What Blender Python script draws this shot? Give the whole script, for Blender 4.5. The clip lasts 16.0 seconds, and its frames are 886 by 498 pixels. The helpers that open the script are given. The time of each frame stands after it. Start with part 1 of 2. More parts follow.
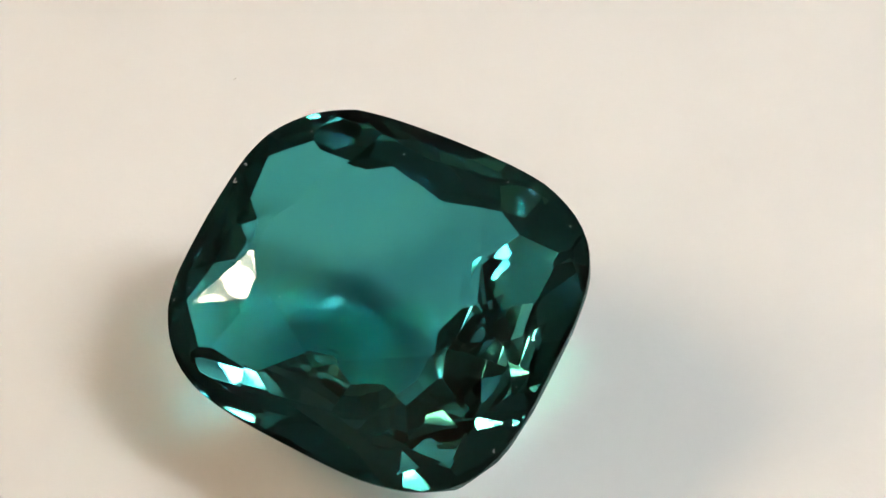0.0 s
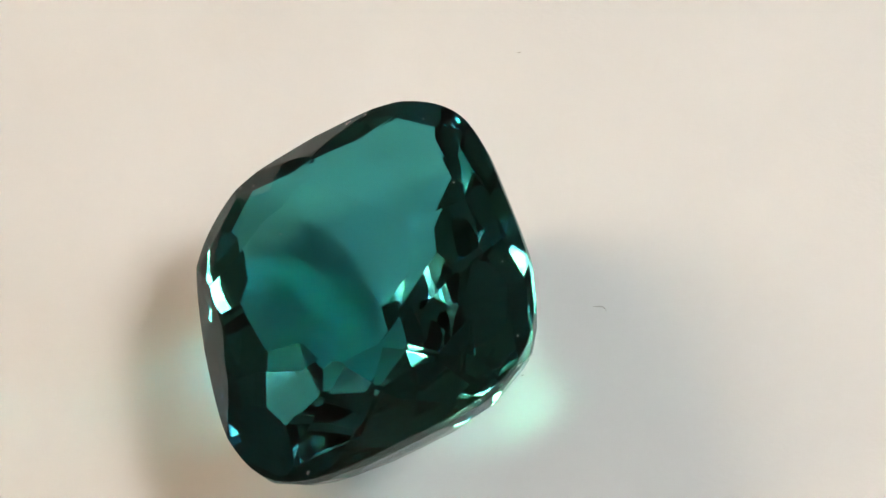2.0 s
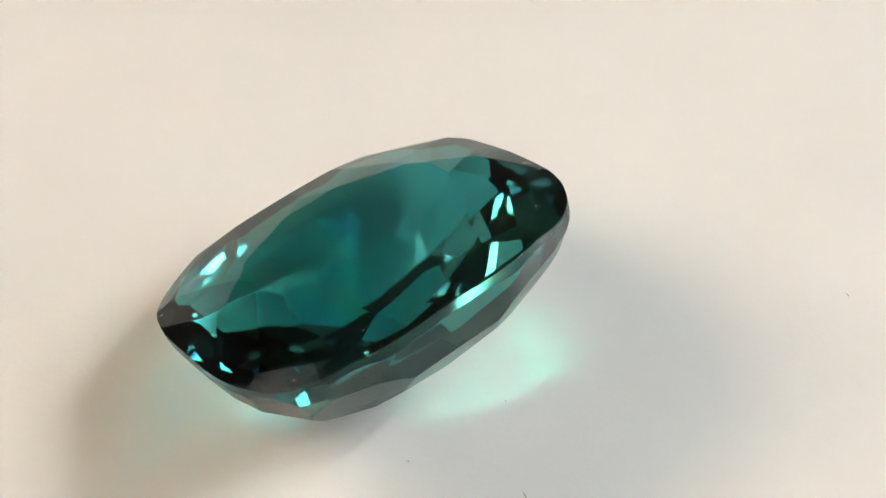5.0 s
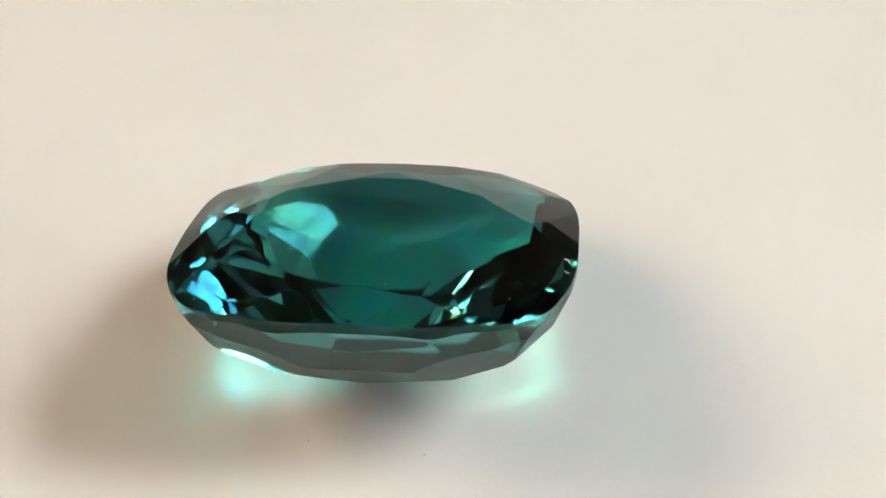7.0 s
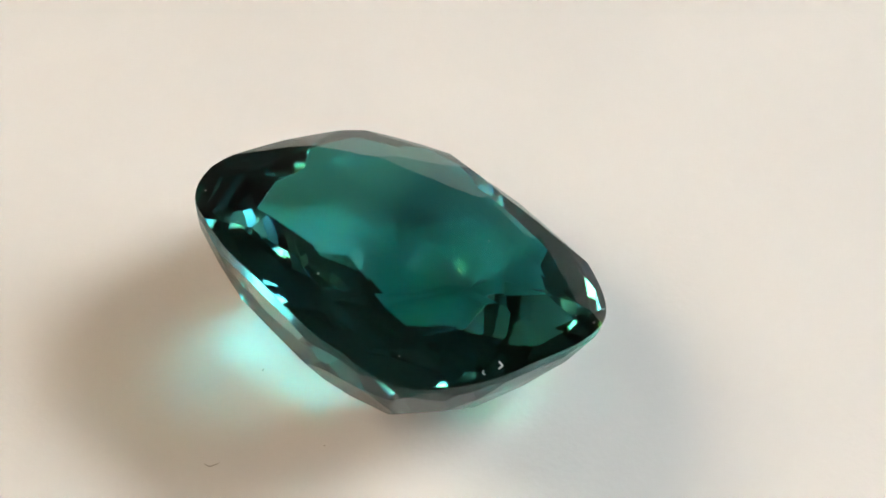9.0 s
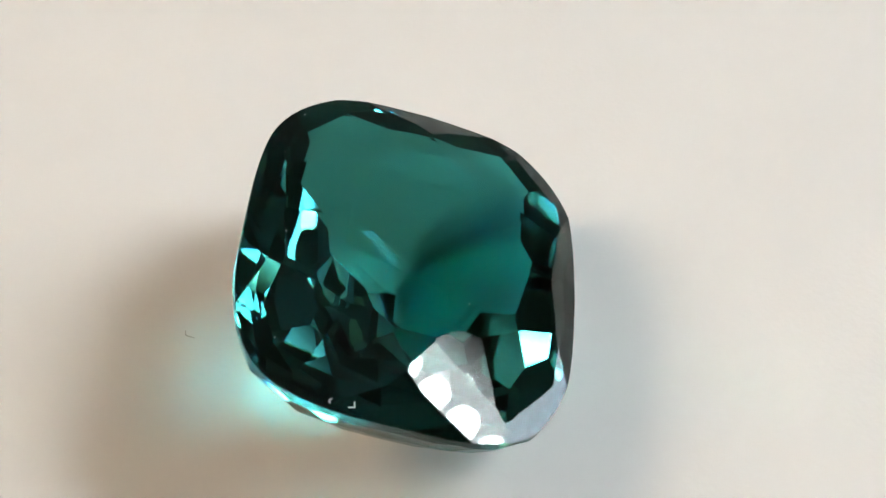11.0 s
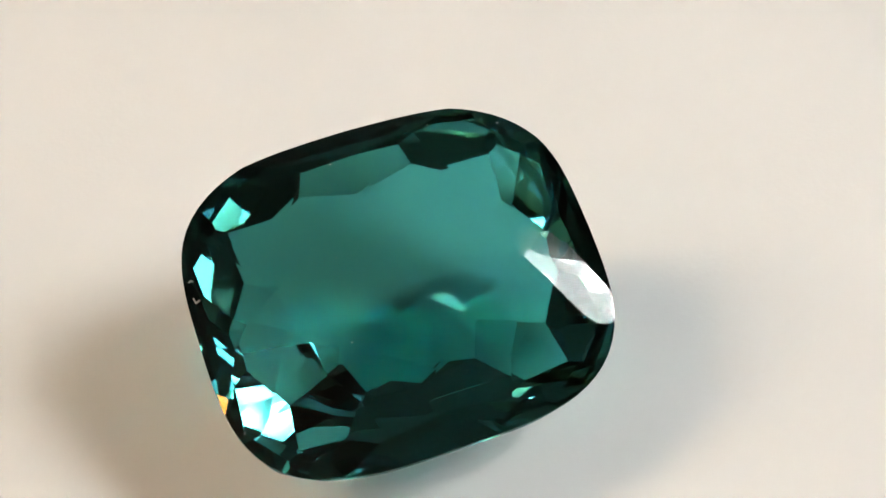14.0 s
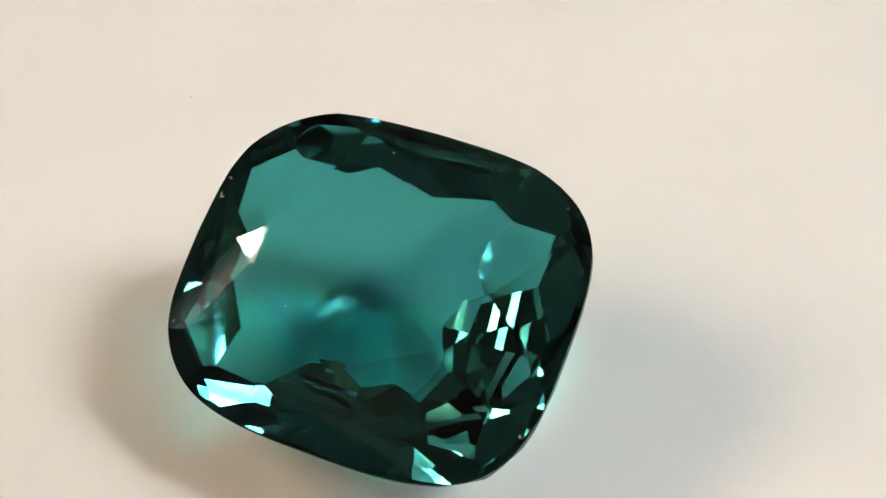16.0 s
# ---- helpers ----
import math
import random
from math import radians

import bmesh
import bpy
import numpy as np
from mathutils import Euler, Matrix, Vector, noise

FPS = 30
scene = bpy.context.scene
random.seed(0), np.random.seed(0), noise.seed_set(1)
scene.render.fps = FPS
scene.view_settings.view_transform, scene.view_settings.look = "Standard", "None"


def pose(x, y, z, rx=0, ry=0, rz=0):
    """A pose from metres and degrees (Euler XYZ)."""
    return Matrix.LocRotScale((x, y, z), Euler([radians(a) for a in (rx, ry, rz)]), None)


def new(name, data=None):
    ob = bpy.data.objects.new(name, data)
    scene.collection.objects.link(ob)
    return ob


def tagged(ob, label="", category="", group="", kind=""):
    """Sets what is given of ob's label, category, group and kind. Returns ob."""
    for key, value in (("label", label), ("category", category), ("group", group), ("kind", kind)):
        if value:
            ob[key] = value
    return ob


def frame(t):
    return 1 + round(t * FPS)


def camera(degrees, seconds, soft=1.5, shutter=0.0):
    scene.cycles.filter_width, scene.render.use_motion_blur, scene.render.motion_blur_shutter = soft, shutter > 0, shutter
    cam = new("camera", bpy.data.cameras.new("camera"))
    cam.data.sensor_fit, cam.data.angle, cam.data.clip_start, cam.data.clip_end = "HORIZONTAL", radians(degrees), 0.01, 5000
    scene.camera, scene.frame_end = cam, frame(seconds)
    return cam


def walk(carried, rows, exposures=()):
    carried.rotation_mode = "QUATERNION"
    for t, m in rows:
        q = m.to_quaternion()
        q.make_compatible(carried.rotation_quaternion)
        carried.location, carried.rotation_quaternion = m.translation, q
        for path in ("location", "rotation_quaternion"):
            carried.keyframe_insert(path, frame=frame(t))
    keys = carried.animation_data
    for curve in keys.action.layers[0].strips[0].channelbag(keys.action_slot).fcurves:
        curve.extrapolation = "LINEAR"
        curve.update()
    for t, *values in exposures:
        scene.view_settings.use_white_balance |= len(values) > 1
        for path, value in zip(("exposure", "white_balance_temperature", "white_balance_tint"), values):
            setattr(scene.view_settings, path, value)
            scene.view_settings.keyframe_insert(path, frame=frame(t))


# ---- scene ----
# ---- camera ----
# A fixed camera close over a slowly turning white platter. Lengths in MM times millimetres.
MM = 0.001
ELEV, DIST, ROLL = radians(49.263), 60.0, radians(-5.065)
AIM = Vector((2.451, 5.371, 0.0))
cam = camera(37.139, 16.0)


def camera_pose():
    f = Vector((0, math.cos(ELEV), -math.sin(ELEV)))
    r = Vector((1, 0, 0))
    u = r.cross(f)
    r2 = math.cos(ROLL) * r + math.sin(ROLL) * u
    u2 = r2.cross(f)
    m = Matrix((r2, u2, -f)).transposed().to_4x4()
    m.translation = (AIM - f * DIST) * MM
    return m


# The film's exposure dips while the lamps glare off the table, and its white balance drifts a little cooler and back.
walk(cam, [(0.0, camera_pose()), (16.0, camera_pose())],
     exposures=[(0.0, 1.50, 6500, 10), (0.7, 1.50, 6500, 10), (1.1, 1.43, 6500, 10), (2.2, 1.43, 6500, 10), (3.0, 1.50, 6500, 10), (8.2, 1.49, 6500, 10),
                (10.3, 1.45, 6240, 9), (12.7, 1.46, 6180, 9), (13.7, 1.50, 6380, 10), (14.5, 1.50, 6500, 10), (16.0, 1.49, 6500, 10)])

# ---- light ----
# The stone throws sharp light on the platter.
scene.cycles.blur_glossy = 0.0
world = bpy.data.worlds.new("room_air")
scene.world = world
world.use_nodes = True
world.node_tree.nodes["Background"].inputs["Color"].default_value = (0.9, 0.85, 0.8, 1)
world.node_tree.nodes["Background"].inputs["Strength"].default_value = 0.045

# Two LED bars on arms face the stone: a warm one behind to the west, a cool one to the east.
WARM_TOP, WARM_WAY = Vector((-0.556, 0.327, 0.766)), Vector((-0.79, -0.34, -0.50))
COOL_TOP, COOL_WAY = Vector((0.649, 0.162, 0.743)), Vector((0.50, -0.565, -0.656))
GLOW_WAY = Vector((-0.715, -0.295, 0.634))
LED_FAR = 400.0
WARM_LED, COOL_LED = 22.5, 19.5
WARM_PANEL, COOL_PANEL = 2.9, 4.4


# ---- materials ----
def material(name):
    mat = bpy.data.materials.new(name)
    mat.use_nodes = True
    nodes = mat.node_tree.nodes
    return mat, nodes, mat.node_tree.links, nodes["Principled BSDF"]


def noise_ramp(nodes, links, scale, lo, hi, detail=4.0):
    tex = nodes.new("ShaderNodeTexNoise")
    coord = nodes.new("ShaderNodeTexCoord")
    links.new(coord.outputs["Object"], tex.inputs["Vector"])
    tex.inputs["Scale"].default_value = scale
    tex.inputs["Detail"].default_value = detail
    ramp = nodes.new("ShaderNodeValToRGB")
    ramp.color_ramp.elements[0].position, ramp.color_ramp.elements[1].position = 0.35, 0.65
    ramp.color_ramp.elements[0].color, ramp.color_ramp.elements[1].color = (*lo, 1), (*hi, 1)
    links.new(tex.outputs["Fac"], ramp.inputs["Fac"])
    return tex, ramp


def gem_material(name, rough):
    """Clear teal crystal: a dielectric in three shares that bend red, green and blue a little apart, and a dark share that
    takes some of the light at every turn inside, as a long way through the stone does."""
    mat, nodes, links, b = material(name)
    links.remove(b.outputs["BSDF"].links[0])
    shares = []
    for colour, ior in (((0.17, 0.69, 0.28, 1), 1.588), ((0.088, 0.75, 0.72, 1), 1.606), ((0.065, 0.44, 0.98, 1), 1.628)):
        share = b if not shares else nodes.new("ShaderNodeBsdfPrincipled")
        share.inputs["Base Color"].default_value = colour
        share.inputs["Roughness"].default_value = rough
        share.inputs["IOR"].default_value = ior
        share.inputs["Specular IOR Level"].default_value = 0.55
        share.inputs["Transmission Weight"].default_value = 1.0
        shares.append(share.outputs["BSDF"])
    deep = nodes.new("ShaderNodeBsdfGlass")
    deep.inputs["Color"].default_value = (0.0, 0.10, 0.08, 1)
    deep.inputs["Roughness"].default_value = rough
    deep.inputs["IOR"].default_value = 1.606
    total = shares[0]
    for share, fac in ((shares[1], 1 / 2), (shares[2], 1 / 3), (deep.outputs["BSDF"], GEM_LOSS)):
        mix = nodes.new("ShaderNodeMixShader")
        mix.inputs["Fac"].default_value = fac
        links.new(total, mix.inputs[1])
        links.new(share, mix.inputs[2])
        total = mix.outputs["Shader"]
    links.new(total, nodes["Material Output"].inputs["Surface"])
    return mat


def platter_material():
    mat, nodes, links, b = material("white_acrylic")
    tex, ramp = noise_ramp(nodes, links, 60.0, (0.79, 0.78, 0.76), (0.81, 0.80, 0.78))
    links.new(ramp.outputs["Color"], b.inputs["Base Color"])
    b.inputs["Roughness"].default_value = 0.2
    fine = nodes.new("ShaderNodeTexNoise")
    fine.inputs["Scale"].default_value = 900.0
    bump = nodes.new("ShaderNodeBump")
    bump.inputs["Strength"].default_value = 0.045
    bump.inputs["Distance"].default_value = 0.0002
    links.new(fine.outputs["Fac"], bump.inputs["Height"])
    links.new(bump.outputs["Normal"], b.inputs["Normal"])
    return mat


def plain_material(name, lo, hi, scale, rough):
    mat, nodes, links, b = material(name)
    tex, ramp = noise_ramp(nodes, links, scale, lo, hi)
    links.new(ramp.outputs["Color"], b.inputs["Base Color"])
    b.inputs["Roughness"].default_value = rough
    return mat


def glow_material(name, colour, strength):
    mat, nodes, links, b = material(name)
    b.inputs["Base Color"].default_value = (0.8, 0.8, 0.8, 1)
    b.inputs["Emission Color"].default_value = (*colour, 1)
    b.inputs["Emission Strength"].default_value = strength
    return mat


def sheet_material(name, colour, strength):
    """A lamp's diffuser, brightest along its middle."""
    mat, nodes, links, b = material(name)
    b.inputs["Base Color"].default_value = (0.8, 0.8, 0.8, 1)
    b.inputs["Emission Color"].default_value = (*colour, 1)
    coord = nodes.new("ShaderNodeTexCoord")
    split = nodes.new("ShaderNodeSeparateXYZ")
    links.new(coord.outputs["Generated"], split.inputs["Vector"])
    level = None
    for axis, width in (("X", 0.16), ("Y", 0.30)):
        # distance from the nearer end, as 0..1 within that width
        far = nodes.new("ShaderNodeMath")
        far.operation = "SUBTRACT"
        far.inputs[0].default_value = 1.0
        links.new(split.outputs[axis], far.inputs[1])
        near = nodes.new("ShaderNodeMath")
        near.operation = "MINIMUM"
        links.new(split.outputs[axis], near.inputs[0])
        links.new(far.outputs["Value"], near.inputs[1])
        ease = nodes.new("ShaderNodeMapRange")
        ease.interpolation_type = "SMOOTHSTEP"
        ease.inputs["From Max"].default_value = width
        links.new(near.outputs["Value"], ease.inputs["Value"])
        if level is None:
            level = ease.outputs["Result"]
        else:
            both = nodes.new("ShaderNodeMath")
            both.operation = "MULTIPLY"
            links.new(level, both.inputs[0])
            links.new(ease.outputs["Result"], both.inputs[1])
            level = both.outputs["Value"]
    gain = nodes.new("ShaderNodeMath")
    gain.operation = "MULTIPLY"
    gain.inputs[1].default_value = strength
    links.new(level, gain.inputs[0])
    links.new(gain.outputs["Value"], b.inputs["Emission Strength"])
    return mat


GEM_LOSS = 0.24
GEM = gem_material("teal_tourmaline", 0.0)
GIRDLE = gem_material("bruted_girdle", 0.25)
ACRYLIC = platter_material()
WALL = plain_material("dim_plaster", (0.33, 0.29, 0.25), (0.40, 0.355, 0.31), 2.0, 0.9)
DESK = plain_material("dark_desk_wood", (0.05, 0.035, 0.025), (0.09, 0.06, 0.04), 8.0, 0.5)
HOUSING = plain_material("grey_lamp_housing", (0.25, 0.25, 0.25), (0.3, 0.3, 0.3), 30.0, 0.5)
WARM = glow_material("warm_led", (1.0, 0.74, 0.50), WARM_LED)
COOL = glow_material("cool_led", (0.97, 0.985, 0.96), COOL_LED)
WARM_SHEET = sheet_material("warm_diffuser", (1.0, 0.86, 0.70), WARM_PANEL)
COOL_SHEET = sheet_material("cool_diffuser", (0.97, 0.985, 0.96), COOL_PANEL)
AMBER = glow_material("amber_bulb", (1.0, 0.36, 0.05), 16.0)
FRAME = plain_material("white_window_paint", (0.7, 0.7, 0.69), (0.78, 0.78, 0.77), 12.0, 0.4)
SKY = glow_material("overcast_sky", (0.80, 0.91, 1.0), 3.2)
CHIP = plain_material("pale_chip", (0.36, 0.38, 0.37), (0.50, 0.52, 0.51), 3000.0, 0.6)
FIBRE = plain_material("grey_lint", (0.42, 0.39, 0.36), (0.55, 0.52, 0.49), 2000.0, 0.8)


# ---- mesh helpers ----
def part(name, bm, mat, parent, label=""):
    me = bpy.data.meshes.new(name)
    bm.to_mesh(me)
    bm.free()
    me.materials.append(mat)
    ob = new(name, me)
    ob.parent = parent
    if label:
        tagged(ob, label)
    return ob


def box_bm(sx, sy, sz, m=None, bevel=0.0):
    bm = bmesh.new()
    bmesh.ops.create_cube(bm, size=1)
    bmesh.ops.scale(bm, vec=(sx, sy, sz), verts=bm.verts)
    if bevel:
        bmesh.ops.bevel(bm, geom=list(bm.edges), offset=bevel, segments=2, affect="EDGES")
    if m is not None:
        bmesh.ops.transform(bm, matrix=m, verts=bm.verts)
    return bm


# ---- the room round it ----
def wall_with_opening(name, x, half, low, high, y0, y1, z0, z1, thick):
    """The east wall, four slabs round a window's opening."""
    bm = bmesh.new()
    for ya, yb, za, zb in ((-half, half, low, z0), (-half, half, z1, high), (-half, y0, z0, z1), (y1, half, z0, z1)):
        made = bmesh.ops.create_cube(bm, size=1)["verts"]
        bmesh.ops.scale(bm, vec=(thick, yb - ya, zb - za), verts=made)
        bmesh.ops.translate(bm, vec=(x, (ya + yb) / 2, (za + zb) / 2), verts=made)
    return part(name, bm, WALL, None)


def room():
    half, high, low, thick = 1.6, 1.7, -0.75, 0.1
    y0, y1, z0, z1 = -0.35, 0.55, 0.08, 0.72
    for name, sx, sy, sz, x, y in (
            ("wall_north", 2 * half + thick, thick, high - low, 0, half),
            ("wall_south", 2 * half + thick, thick, high - low, 0, -half),
            ("wall_west", thick, 2 * half - thick, high - low, -half, 0)):
        ob = part(name, box_bm(sx, sy, sz, pose(x, y, (high + low) / 2)), WALL, None)
        tagged(ob, "dim plain plaster wall of the room", "wall", kind="structure")
    east = wall_with_opening("wall_east", half, half - thick / 2, low, high, y0, y1, z0, z1, thick)
    tagged(east, "dim plain plaster wall with a window in it", "wall", kind="structure")
    for name, z in (("floor", low - thick / 2), ("ceiling", high + thick / 2)):
        ob = part(name, box_bm(2 * half + thick, 2 * half + thick, thick, pose(0, 0, z)), WALL, None)
        tagged(ob, "dim plain " + name + " of the room", name, kind="structure")
    window = new("window_1")
    tagged(window, "white framed window with grey daylight outside", "window", kind="structure")
    window.location = (half, (y0 + y1) / 2, (z0 + z1) / 2)
    wide, tall = y1 - y0, z1 - z0
    for name, sy, sz, y, z in (("sill", wide, 0.03, 0, -tall / 2 + 0.015), ("head", wide, 0.03, 0, tall / 2 - 0.015),
                               ("jamb", 0.03, tall - 0.06, -wide / 2 + 0.015, 0), ("jamb", 0.03, tall - 0.06, wide / 2 - 0.015, 0),
                               ("mullion", 0.03, tall - 0.06, 0, 0)):
        part(name, box_bm(0.05, sy, sz, pose(0, y, z), 0.003), FRAME, window)
    sky = part("backdrop", box_bm(0.02, wide + 0.8, tall + 0.8, pose(half + 0.4, (y0 + y1) / 2, (z0 + z1) / 2)), SKY, None)
    tagged(sky, "pale overcast sky outside the window", "sky", kind="structure")


def fill_uplight():
    """An added, unseen lamp aimed at the ceiling; its dim fill lifts the stone's dark facets."""
    lamp = new("added_fill_lamp")
    tagged(lamp, "added unseen fill lamp throwing warm light at the ceiling", "lamp")
    lamp.location = (-1.25, -1.25, -0.75)
    for name, r1, r2, low, high, mat in (("base", 0.14, 0.13, 0.0, 0.03, HOUSING), ("pole", 0.012, 0.012, 0.03, 1.35, HOUSING),
                                         ("shade", 0.03, 0.13, 1.35, 1.45, HOUSING)):
        bm = bmesh.new()
        bmesh.ops.create_cone(bm, cap_ends=True, segments=40, radius1=r1, radius2=r2, depth=high - low)
        bmesh.ops.translate(bm, vec=(0, 0, (low + high) / 2), verts=bm.verts)
        part(name, bm, mat, lamp)
    # added fill light, no known source in the room
    bulb = new("fill_light", bpy.data.lights.new("fill_light", "AREA"))
    bulb.data.shape, bulb.data.size = "DISK", 0.2
    bulb.data.energy, bulb.data.color = 1.2, (1.0, 0.74, 0.47)
    bulb.matrix_world = pose(-1.25, -1.25, 0.71, 180, 0, 0)


def desk():
    top = new("desk")
    tagged(top, "dark wooden desk under the white turntable", "desk")
    top.location = (0, 0, -0.75)
    part("desktop", box_bm(1.2, 0.7, 0.03, pose(0, 0, 0.715), 0.003), DESK, top)
    for x in (-0.55, 0.55):
        for y in (-0.3, 0.3):
            part("leg", box_bm(0.05, 0.05, 0.70, pose(x, y, 0.35), 0.003), DESK, top)


# ---- the LED lamps ----
def led_bar(top, way, led, sheet, columns, rows, aside, label):
    """A flat bar with rows of diodes; top: the way to its first column, way: the way along the bar."""
    pitch, gap = 13.7 * MM, 17.5 * MM
    length = columns * pitch
    mid = (top * LED_FAR * MM) + way.normalized() * (length / 2 - pitch / 2)
    z = -mid.normalized()
    x = (way - way.dot(z) * z).normalized()
    y = z.cross(x)
    m = Matrix((x, y, z)).transposed().to_4x4()
    mid = mid + y * aside
    m.translation = mid
    lamp = new("led_lamp")
    tagged(lamp, label, "lamp", group="lamps beside the turntable")
    lamp.matrix_world = m
    part("housing", box_bm(length + 0.050, (rows - 1) * gap + 0.050, 0.018, pose(0.002, 0, -0.0105), 0.004), HOUSING, lamp)
    part("diffuser", box_bm(length + 0.040, (rows - 1) * gap + 0.040, 0.003, pose(0.002, 0, 0.0), 0.001), sheet, lamp, "pale glowing panel")
    # arm down to the desk
    foot = m.inverted() @ Vector((mid.x * 1.15, mid.y * 1.15, -0.020))
    back = Vector((0, 0, -0.016))
    arm = foot - back
    turn = arm.to_track_quat("Z", "Y").to_matrix().to_4x4()
    bm = bmesh.new()
    bmesh.ops.create_cone(bm, cap_ends=True, segments=20, radius1=0.006, radius2=0.006, depth=arm.length)
    bmesh.ops.transform(bm, matrix=Matrix.Translation(back + arm / 2) @ turn, verts=bm.verts)
    part("arm", bm, HOUSING, lamp)
    bm = bmesh.new()
    bmesh.ops.create_cone(bm, cap_ends=True, segments=40, radius1=0.05, radius2=0.045, depth=0.014)
    bmesh.ops.transform(bm, matrix=m.inverted() @ Matrix.Translation((mid.x * 1.15, mid.y * 1.15, -0.013)), verts=bm.verts)
    part("base", bm, HOUSING, lamp)
    disc = None
    for row in range(-(rows // 2), rows // 2 + 1):
        for col in range(columns):
            place = pose((col + 0.5) * pitch - length / 2 + (18.0, 7.5, 10.5)[(row + 1) % 3] * MM, row * gap, 0.0021)
            if disc is None:
                bm = bmesh.new()
                bmesh.ops.create_cone(bm, cap_ends=True, segments=32, radius1=5.6 * MM, radius2=5.2 * MM, depth=0.6 * MM)
                disc = ob = part("diode", bm, led, lamp, "bright round diode")
            else:
                ob = disc.copy()
                scene.collection.objects.link(ob)
            ob.matrix_local = place


def amber_lamp():
    """A small amber bulb on a stand, that shows as an orange glint in the stone."""
    lamp = new("table_lamp")
    tagged(lamp, "small amber bulb lamp on a slim grey stand", "lamp")
    at = GLOW_WAY.normalized() * 0.55
    lamp.location = (at.x, at.y, -0.020)
    tall = at.z + 0.020
    bm = bmesh.new()
    bmesh.ops.create_uvsphere(bm, u_segments=32, v_segments=20, radius=0.014)
    bmesh.ops.scale(bm, vec=(1, 1, 1.25), verts=bm.verts)
    bmesh.ops.translate(bm, vec=(0, 0, tall), verts=bm.verts)
    part("bulb", bm, AMBER, lamp, "glowing amber bulb")
    for name, r1, r2, low, high in (("socket", 0.012, 0.014, tall - 0.055, tall - 0.015), ("pole", 0.006, 0.006, 0.012, tall - 0.055), ("base", 0.05, 0.045, 0.0, 0.012)):
        bm = bmesh.new()
        bmesh.ops.create_cone(bm, cap_ends=True, segments=32, radius1=r1, radius2=r2, depth=high - low)
        bmesh.ops.translate(bm, vec=(0, 0, (low + high) / 2), verts=bm.verts)
        part(name, bm, HOUSING, lamp)


# ---- the turntable ----
# Lint on the platter: place in mm, length, bend and turn.
LINT = ((5.66, 7.08, 0.62, 0.9, 20), (5.19, 2.26, 0.12, 0.3, 70), (14.1, -23.6, 0.55, 0.4, 0), (-7.5, 18.2, 0.22, 0.2, 40),
        (1.44, 5.3, 0.08, 0.1, 10))

def turntable():
    table = new("turntable")
    tagged(table, "glossy white acrylic turntable with specks of lint", "turntable")
    bm = bmesh.new()
    bmesh.ops.create_cone(bm, cap_ends=True, segments=160, radius1=0.125, radius2=0.125, depth=0.02)
    rim = [e for e in bm.edges if abs(e.verts[0].co.z - e.verts[1].co.z) < 1e-6]
    bmesh.ops.bevel(bm, geom=rim, offset=0.0015, segments=3, affect="EDGES")
    bmesh.ops.translate(bm, vec=(0, 0, -0.01), verts=bm.verts)
    part("platter", bm, ACRYLIC, table)
    for x, y, size, bend, turn in LINT:
        bm = bmesh.new()
        ring = []
        for i in range(9):
            u = i / 8 - 0.5
            c = Vector((u * size, bend * size * (0.25 - u * u) + 0.04 * size * math.sin(9 * u), 0.02))
            w = 0.016 + 0.012 * math.cos(3 * u)
            ring.append([bm.verts.new((c + Vector(o) * w) * MM) for o in ((0, 1, 0), (0, 0, 1), (0, -1, 0), (0, 0, -1))])
        for a, b in zip(ring, ring[1:]):
            for k in range(4):
                bm.faces.new((a[k], a[(k + 1) % 4], b[(k + 1) % 4], b[k]))
        bm.faces.new(ring[0][::-1])
        bm.faces.new(ring[-1])
        ob = part("lint", bm, FIBRE, table, "grey speck of lint")
        ob.matrix_local = pose(x * MM, y * MM, 0, 0, 0, turn)
    return table


# ---- the cut stone ----
# A cushion cut: half length, half width, outline exponent, girdle thickness, crown height, depth (mm).
GA, GB, GN, GT, CROWN, DEPTH = 8.0, 6.83, 3.3, 0.44, 1.20, 6.075


def outline(angle, n=GN):
    c, s = math.cos(angle), math.sin(angle)
    r = (abs(c) ** n + abs(s) ** n) ** (-1 / n)
    return Vector((GA * r * c, GB * r * s, 0))


def outline_at(x, y):
    """The point of the girdle's outline in the direction of (x, y)."""
    return outline(math.atan2(y / GB, x / GA))


def plane_through(a, b, c):
    n = (b - a).cross(c - a).normalized()
    if n.z < 0:
        n = -n
    return n, n.dot(a)


def heights(*rows):
    """Mirror images of (x, y, z), in turn round the stone."""
    out = {(sx * x + 0.0, sy * y + 0.0, z) for x, y, z in rows for sx in (1, -1) for sy in (1, -1)}
    return [Vector(q) for q in sorted(out, key=lambda q: math.atan2(q[1], q[0]) % (2 * math.pi))]


TOP = GT / 2 + CROWN
STARS = heights((5.848, 0.0, 1.145), (5.179, 2.471, 1.043),
                (2.911, 4.338, 1.074), (0.0, 4.773, 1.245))
MIDS = heights((6.254, 0.995, 1.000), (5.301, 4.458, 0.637), (2.175, 5.603, 0.956))
TABLE = heights((4.573, 0.946, TOP), (3.539, 2.301, TOP), (1.262, 3.034, TOP))


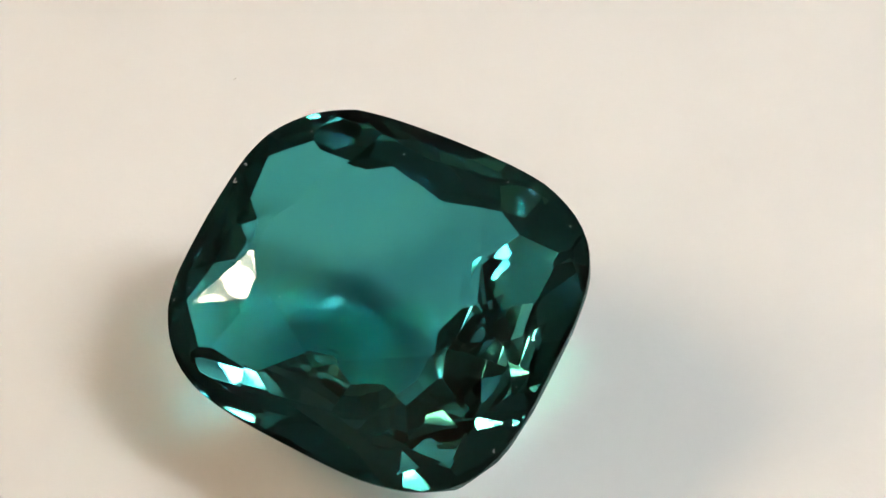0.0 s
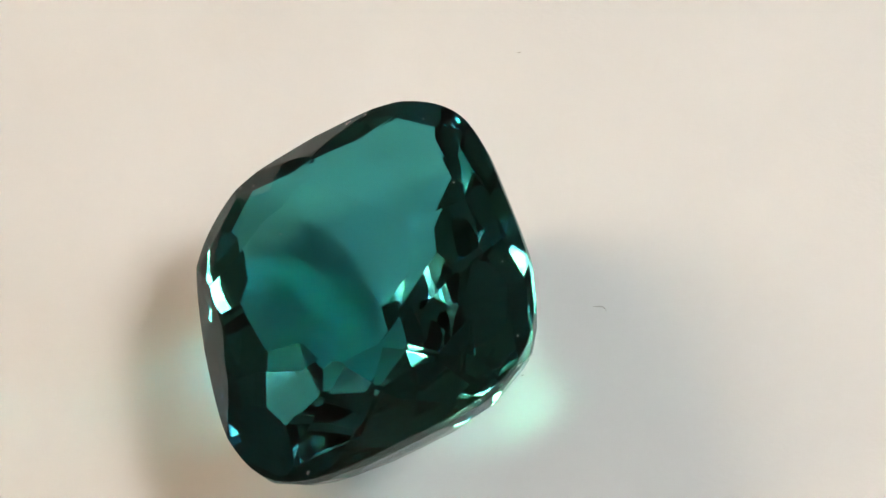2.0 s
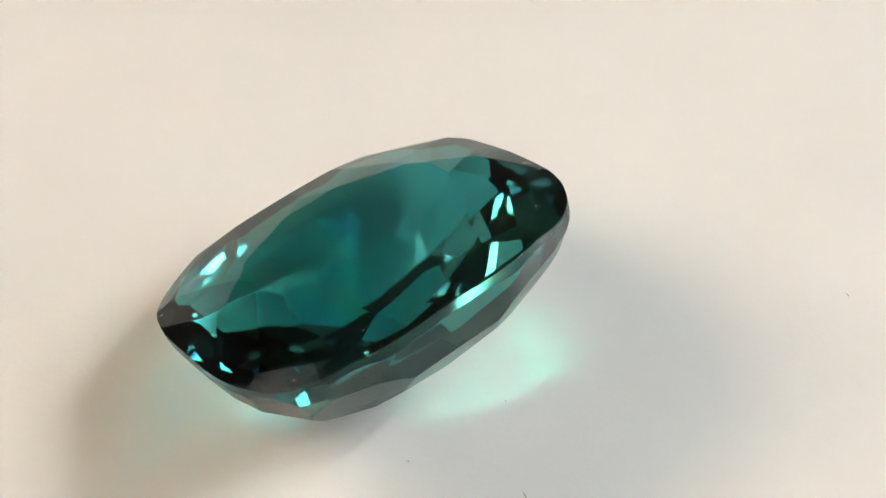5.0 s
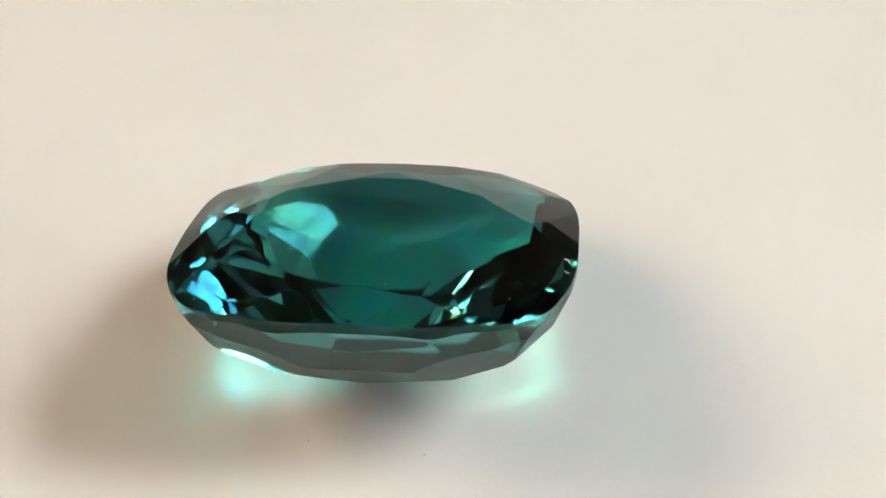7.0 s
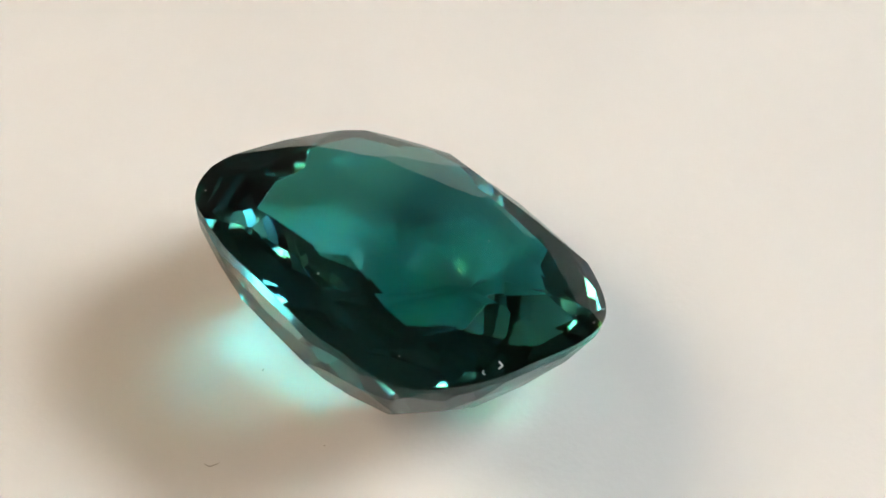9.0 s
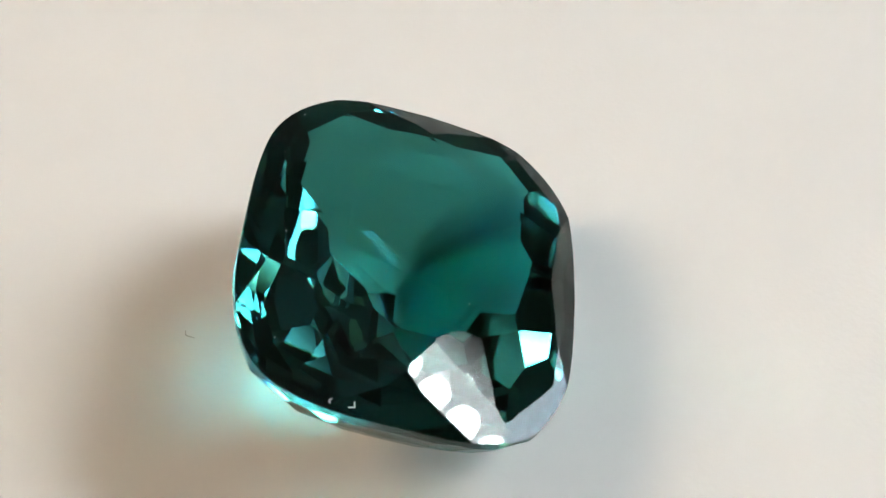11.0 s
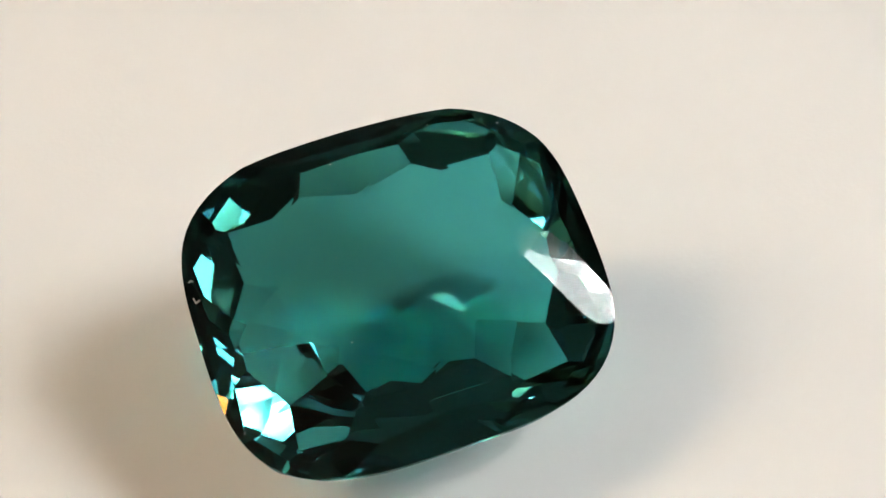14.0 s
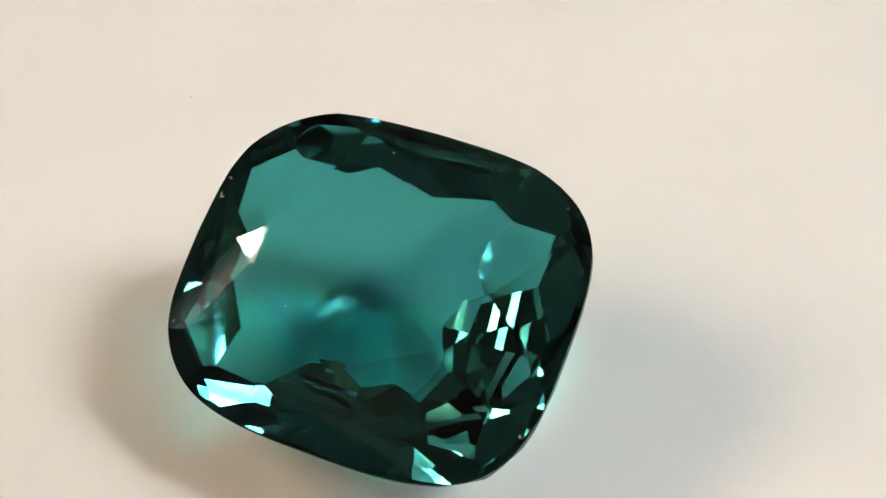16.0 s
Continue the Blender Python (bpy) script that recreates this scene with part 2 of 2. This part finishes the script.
def crown_planes():
    """Table, twelve stars, two rows of kites and the triangles along the girdle."""
    planes = [(Vector((0, 0, 1)), TOP)]
    rim = [outline_at(q.x, q.y) + Vector((0, 0, GT / 2)) for q in STARS]
    for i in range(12):
        j = (i + 1) % 12
        planes.append(plane_through(TABLE[i - 1], TABLE[i], STARS[i]))
        planes.append(plane_through(STARS[i], STARS[j], TABLE[i]))
        planes.append(plane_through(MIDS[i - 1], MIDS[i], rim[i]))
        planes.append(plane_through(MIDS[i], rim[i], rim[j]))
    return planes


# The pavilion's cutting chart. Bearings of a quarter's mains, and of the halves and middles between them; then, from the girdle down, each row's
# share of the outline that it touches, the outline's exponent there, and for each cut its fall in mm for a full radius and its height.
MAINS = [math.atan2(y / GB, x / GA) for x, y in ((5.83, 0.0), (5.45, 2.36), (2.94, 4.36), (0.0, 4.84))]
HALVES = [a + (b - a) * f for a, b in zip(MAINS, MAINS[1:]) for f in (0.27, 0.73)]
MIDDLES = [(a + b) / 2 for a, b in zip(MAINS, MAINS[1:])]
CUTS = ((HALVES, 1.00, 3.3, ((28.36, -0.203), (26.60, -0.137), (26.50, -0.126), (25.95, -0.101), (25.06, -0.327), (26.53, -0.253))),
        (MAINS, 1.00, 3.3, ((18.33, -0.224), (19.15, -0.243), (18.33, -0.118), (18.50, -0.215))),
        (HALVES, 0.93, 3.0, ((14.48, -1.476), (12.91, -1.562), (14.08, -1.572), (13.13, -1.719), (14.78, -1.549), (14.36, -1.415))),
        (MAINS, 0.88, 2.7, ((9.31, -2.292), (7.71, -2.186), (8.87, -2.071), (6.97, -2.251))),
        (MIDDLES, 0.50, 2.3, ((4.29, -4.516), (4.24, -4.489), (4.31, -4.436))),
        (MAINS, 0.00, 2.0, ((2.66, -6.214), (2.83, -6.186), (2.65, -5.982), (2.88, -6.011))))


def pavilion_planes():
    """Rows of halves and mains in turn, from the girdle down to the culet, each cut repeated in mirror over both axes."""
    planes = []
    for bearings, k, n, row in CUTS:
        for bearing, (fall, z) in zip(bearings, row):
            p = outline(bearing, n)
            way = Vector((abs(p.x / GA) ** (n - 1) / GA * fall, abs(p.y / GB) ** (n - 1) / GB * fall, -1.0)).normalized()
            far = way.dot(p * k + Vector((0, 0, z)))
            for sx, sy in sorted({(a if way.x > 1e-6 else 1, b if way.y > 1e-6 else 1) for a in (1, -1) for b in (1, -1)}):
                planes.append((Vector((sx * way.x, sy * way.y, way.z)), far))
    return planes


def cut(planes):
    """The convex solid inside the girdle's wall and under all planes, as polygons with the number of their plane."""
    wall = [outline(2 * math.pi * i / 96) for i in range(96)]
    lo, hi = -9.0, 9.0
    faces = [([p + Vector((0, 0, hi)) for p in wall], -2), ([p + Vector((0, 0, lo)) for p in reversed(wall)], -2)]
    for i in range(96):
        a, b = wall[i], wall[(i + 1) % 96]
        faces.append(([a + Vector((0, 0, lo)), b + Vector((0, 0, lo)), b + Vector((0, 0, hi)), a + Vector((0, 0, hi))], -1))
    for k, (n, d) in enumerate(planes):
        kept, rim = [], {}
        for poly, tag in faces:
            side = [n.dot(v) - d for v in poly]
            if max(side) <= 1e-7:
                kept.append((poly, tag))
                continue
            out = []
            for i, v in enumerate(poly):
                w, a, b = poly[(i + 1) % len(poly)], side[i], side[(i + 1) % len(poly)]
                if a <= 0:
                    out.append(v)
                if (a < 0 < b) or (b < 0 < a):
                    c = v.lerp(w, a / (a - b))
                    out.append(c)
                    rim[tuple(round(q, 4) for q in c)] = c
                elif a == 0:
                    rim[tuple(round(q, 4) for q in v)] = v
            if len(out) >= 3:
                kept.append((out, tag))
        if len(rim) >= 3:
            pts = list(rim.values())
            mid = sum(pts, Vector()) / len(pts)
            e1 = (pts[0] - mid).normalized()
            e2 = n.cross(e1)
            pts.sort(key=lambda q: math.atan2((q - mid).dot(e2), (q - mid).dot(e1)))
            kept.append((pts, k))
        faces = kept
    return faces


def gemstone():
    crown = crown_planes()
    pav = pavilion_planes()
    faces = cut(crown + pav)
    gem = new("gemstone")
    tagged(gem, "faceted teal green cushion-cut gemstone lying tilted on white acrylic", "gemstone")
    groups = {"table_facet": [], "crown": [], "girdle": [], "pavilion": []}
    for poly, tag in faces:
        name = "girdle" if tag == -1 else "table_facet" if tag == 0 else "crown" if tag < len(crown) else "pavilion"
        groups[name].append(poly)
    turn = (Matrix.Rotation(radians(AZ), 4, "Z") @ Matrix.Rotation(radians(TILT), 4, "Y") @ Matrix.Rotation(radians(-AZ), 4, "Z")
            @ Matrix.Rotation(radians(YAW), 4, "Z"))
    low = min((turn @ v).z for poly, tag in faces for v in poly)
    for name, polys in groups.items():
        bm = bmesh.new()
        seen = {}
        for poly in polys:
            vs = []
            for v in poly:
                key = tuple(round(q, 3) for q in v)
                if key not in seen:
                    seen[key] = bm.verts.new(Vector(key) * MM)
                if seen[key] not in vs:
                    vs.append(seen[key])
            if len(vs) >= 3:
                try:
                    bm.faces.new(vs)
                except ValueError:
                    pass
        part(name, bm, GIRDLE if name == "girdle" else GEM, gem,
             {"girdle": "narrow matt girdle"}.get(name, ""))
    # small nicks on the crown beside the girdle
    for x, y, size, spin in NICKS:
        n, d = min(crown, key=lambda pl: (pl[1] - pl[0].x * x - pl[0].y * y) / pl[0].z)
        z = (d - n.x * x - n.y * y) / n.z + 0.003
        bm = bmesh.new()
        for lx, ly, w, h in ((0, 0.25, 1.0, 0.2), (-0.42, -0.1, 0.2, 0.8)):
            made = bmesh.ops.create_cube(bm, size=1)["verts"]
            bmesh.ops.scale(bm, vec=(w * size * MM, h * size * MM, 0.006 * MM), verts=made)
            bmesh.ops.translate(bm, vec=(lx * size * MM, ly * size * MM, 0), verts=made)
        ob = part("nick", bm, CHIP, gem, "small pale chip in the edge")
        ob.matrix_local = Matrix.Translation(Vector((x, y, z)) * MM) @ n.to_track_quat("Z", "Y").to_matrix().to_4x4() @ pose(0, 0, 0, 0, 0, spin)
    # dust on the table and the crown
    for x, y, size, mat, label in DUST:
        n, d = min(crown, key=lambda pl: (pl[1] - pl[0].x * x - pl[0].y * y) / pl[0].z)
        z = (d - n.x * x - n.y * y) / n.z
        bm = bmesh.new()
        bmesh.ops.create_icosphere(bm, subdivisions=2, radius=size * MM)
        for v in bm.verts:
            v.co *= 1.0 + 0.35 * noise.noise(v.co * 2000.0 / size * 0.05 + Vector((x, y, 0)))
        bmesh.ops.scale(bm, vec=(1, 0.7, 0.4), verts=bm.verts)
        ob = part("dust_speck", bm, mat, gem, label)
        ob.matrix_local = Matrix.Translation((Vector((x, y, z)) + n * size * 0.2) * MM) @ n.to_track_quat("Z", "Y").to_matrix().to_4x4()
    rest = Matrix.Translation(Vector((GX, GY, -low + 0.004)) * MM) @ turn
    return gem, rest


# Nicks on the crown: place in mm, size and turn.
NICKS = ((-7.62, 1.76, 0.26, 200), (-7.60, 2.52, 0.16, 60), (7.45, -3.60, 0.12, 20), (-7.35, -3.75, 0.10, 120))
# Dust on the stone: place in mm, size, material and look.
DUST = ((-2.13, 1.35, 0.045, DESK, "dark speck of dust"), (-1.10, 5.28, 0.040, CHIP, "pale speck of dust"), (-2.62, -2.00, 0.040, CHIP, "pale speck of dust"),
        (6.10, 5.35, 0.045, CHIP, "pale speck of dust"), (-6.90, -3.10, 0.030, CHIP, "pale speck of dust"), (3.20, 5.90, 0.028, CHIP, "pale speck of dust"),
        (-5.60, 4.90, 0.030, CHIP, "pale speck of dust"), (7.20, -1.20, 0.026, CHIP, "pale speck of dust"))
# The stone's lean on the platter, and the platter's speed in degrees a second.
TILT, AZ, YAW, GX, GY, SPEED = 22.015, -124.343, -35.187, -0.463, -1.163, -22.052

room()
fill_uplight()
desk()
led_bar(WARM_TOP, WARM_WAY, WARM, WARM_SHEET, 14, 3, 0.0, "warm white LED bar lamp with round diodes on an arm")
led_bar(COOL_TOP, COOL_WAY, COOL, COOL_SHEET, 10, 5, 0.0175, "cool white LED panel lamp with round diodes on an arm")
amber_lamp()
platter = turntable()
stone, stone_rest = gemstone()


def motions():
    """The platter turns at an even speed and carries the stone round."""
    turns = [(t, pose(0, 0, 0, 0, 0, SPEED * t)) for t in [i * 0.5 for i in range(33)]]
    walk(platter, turns)
    walk(stone, [(t, m @ stone_rest) for t, m in turns])


motions()
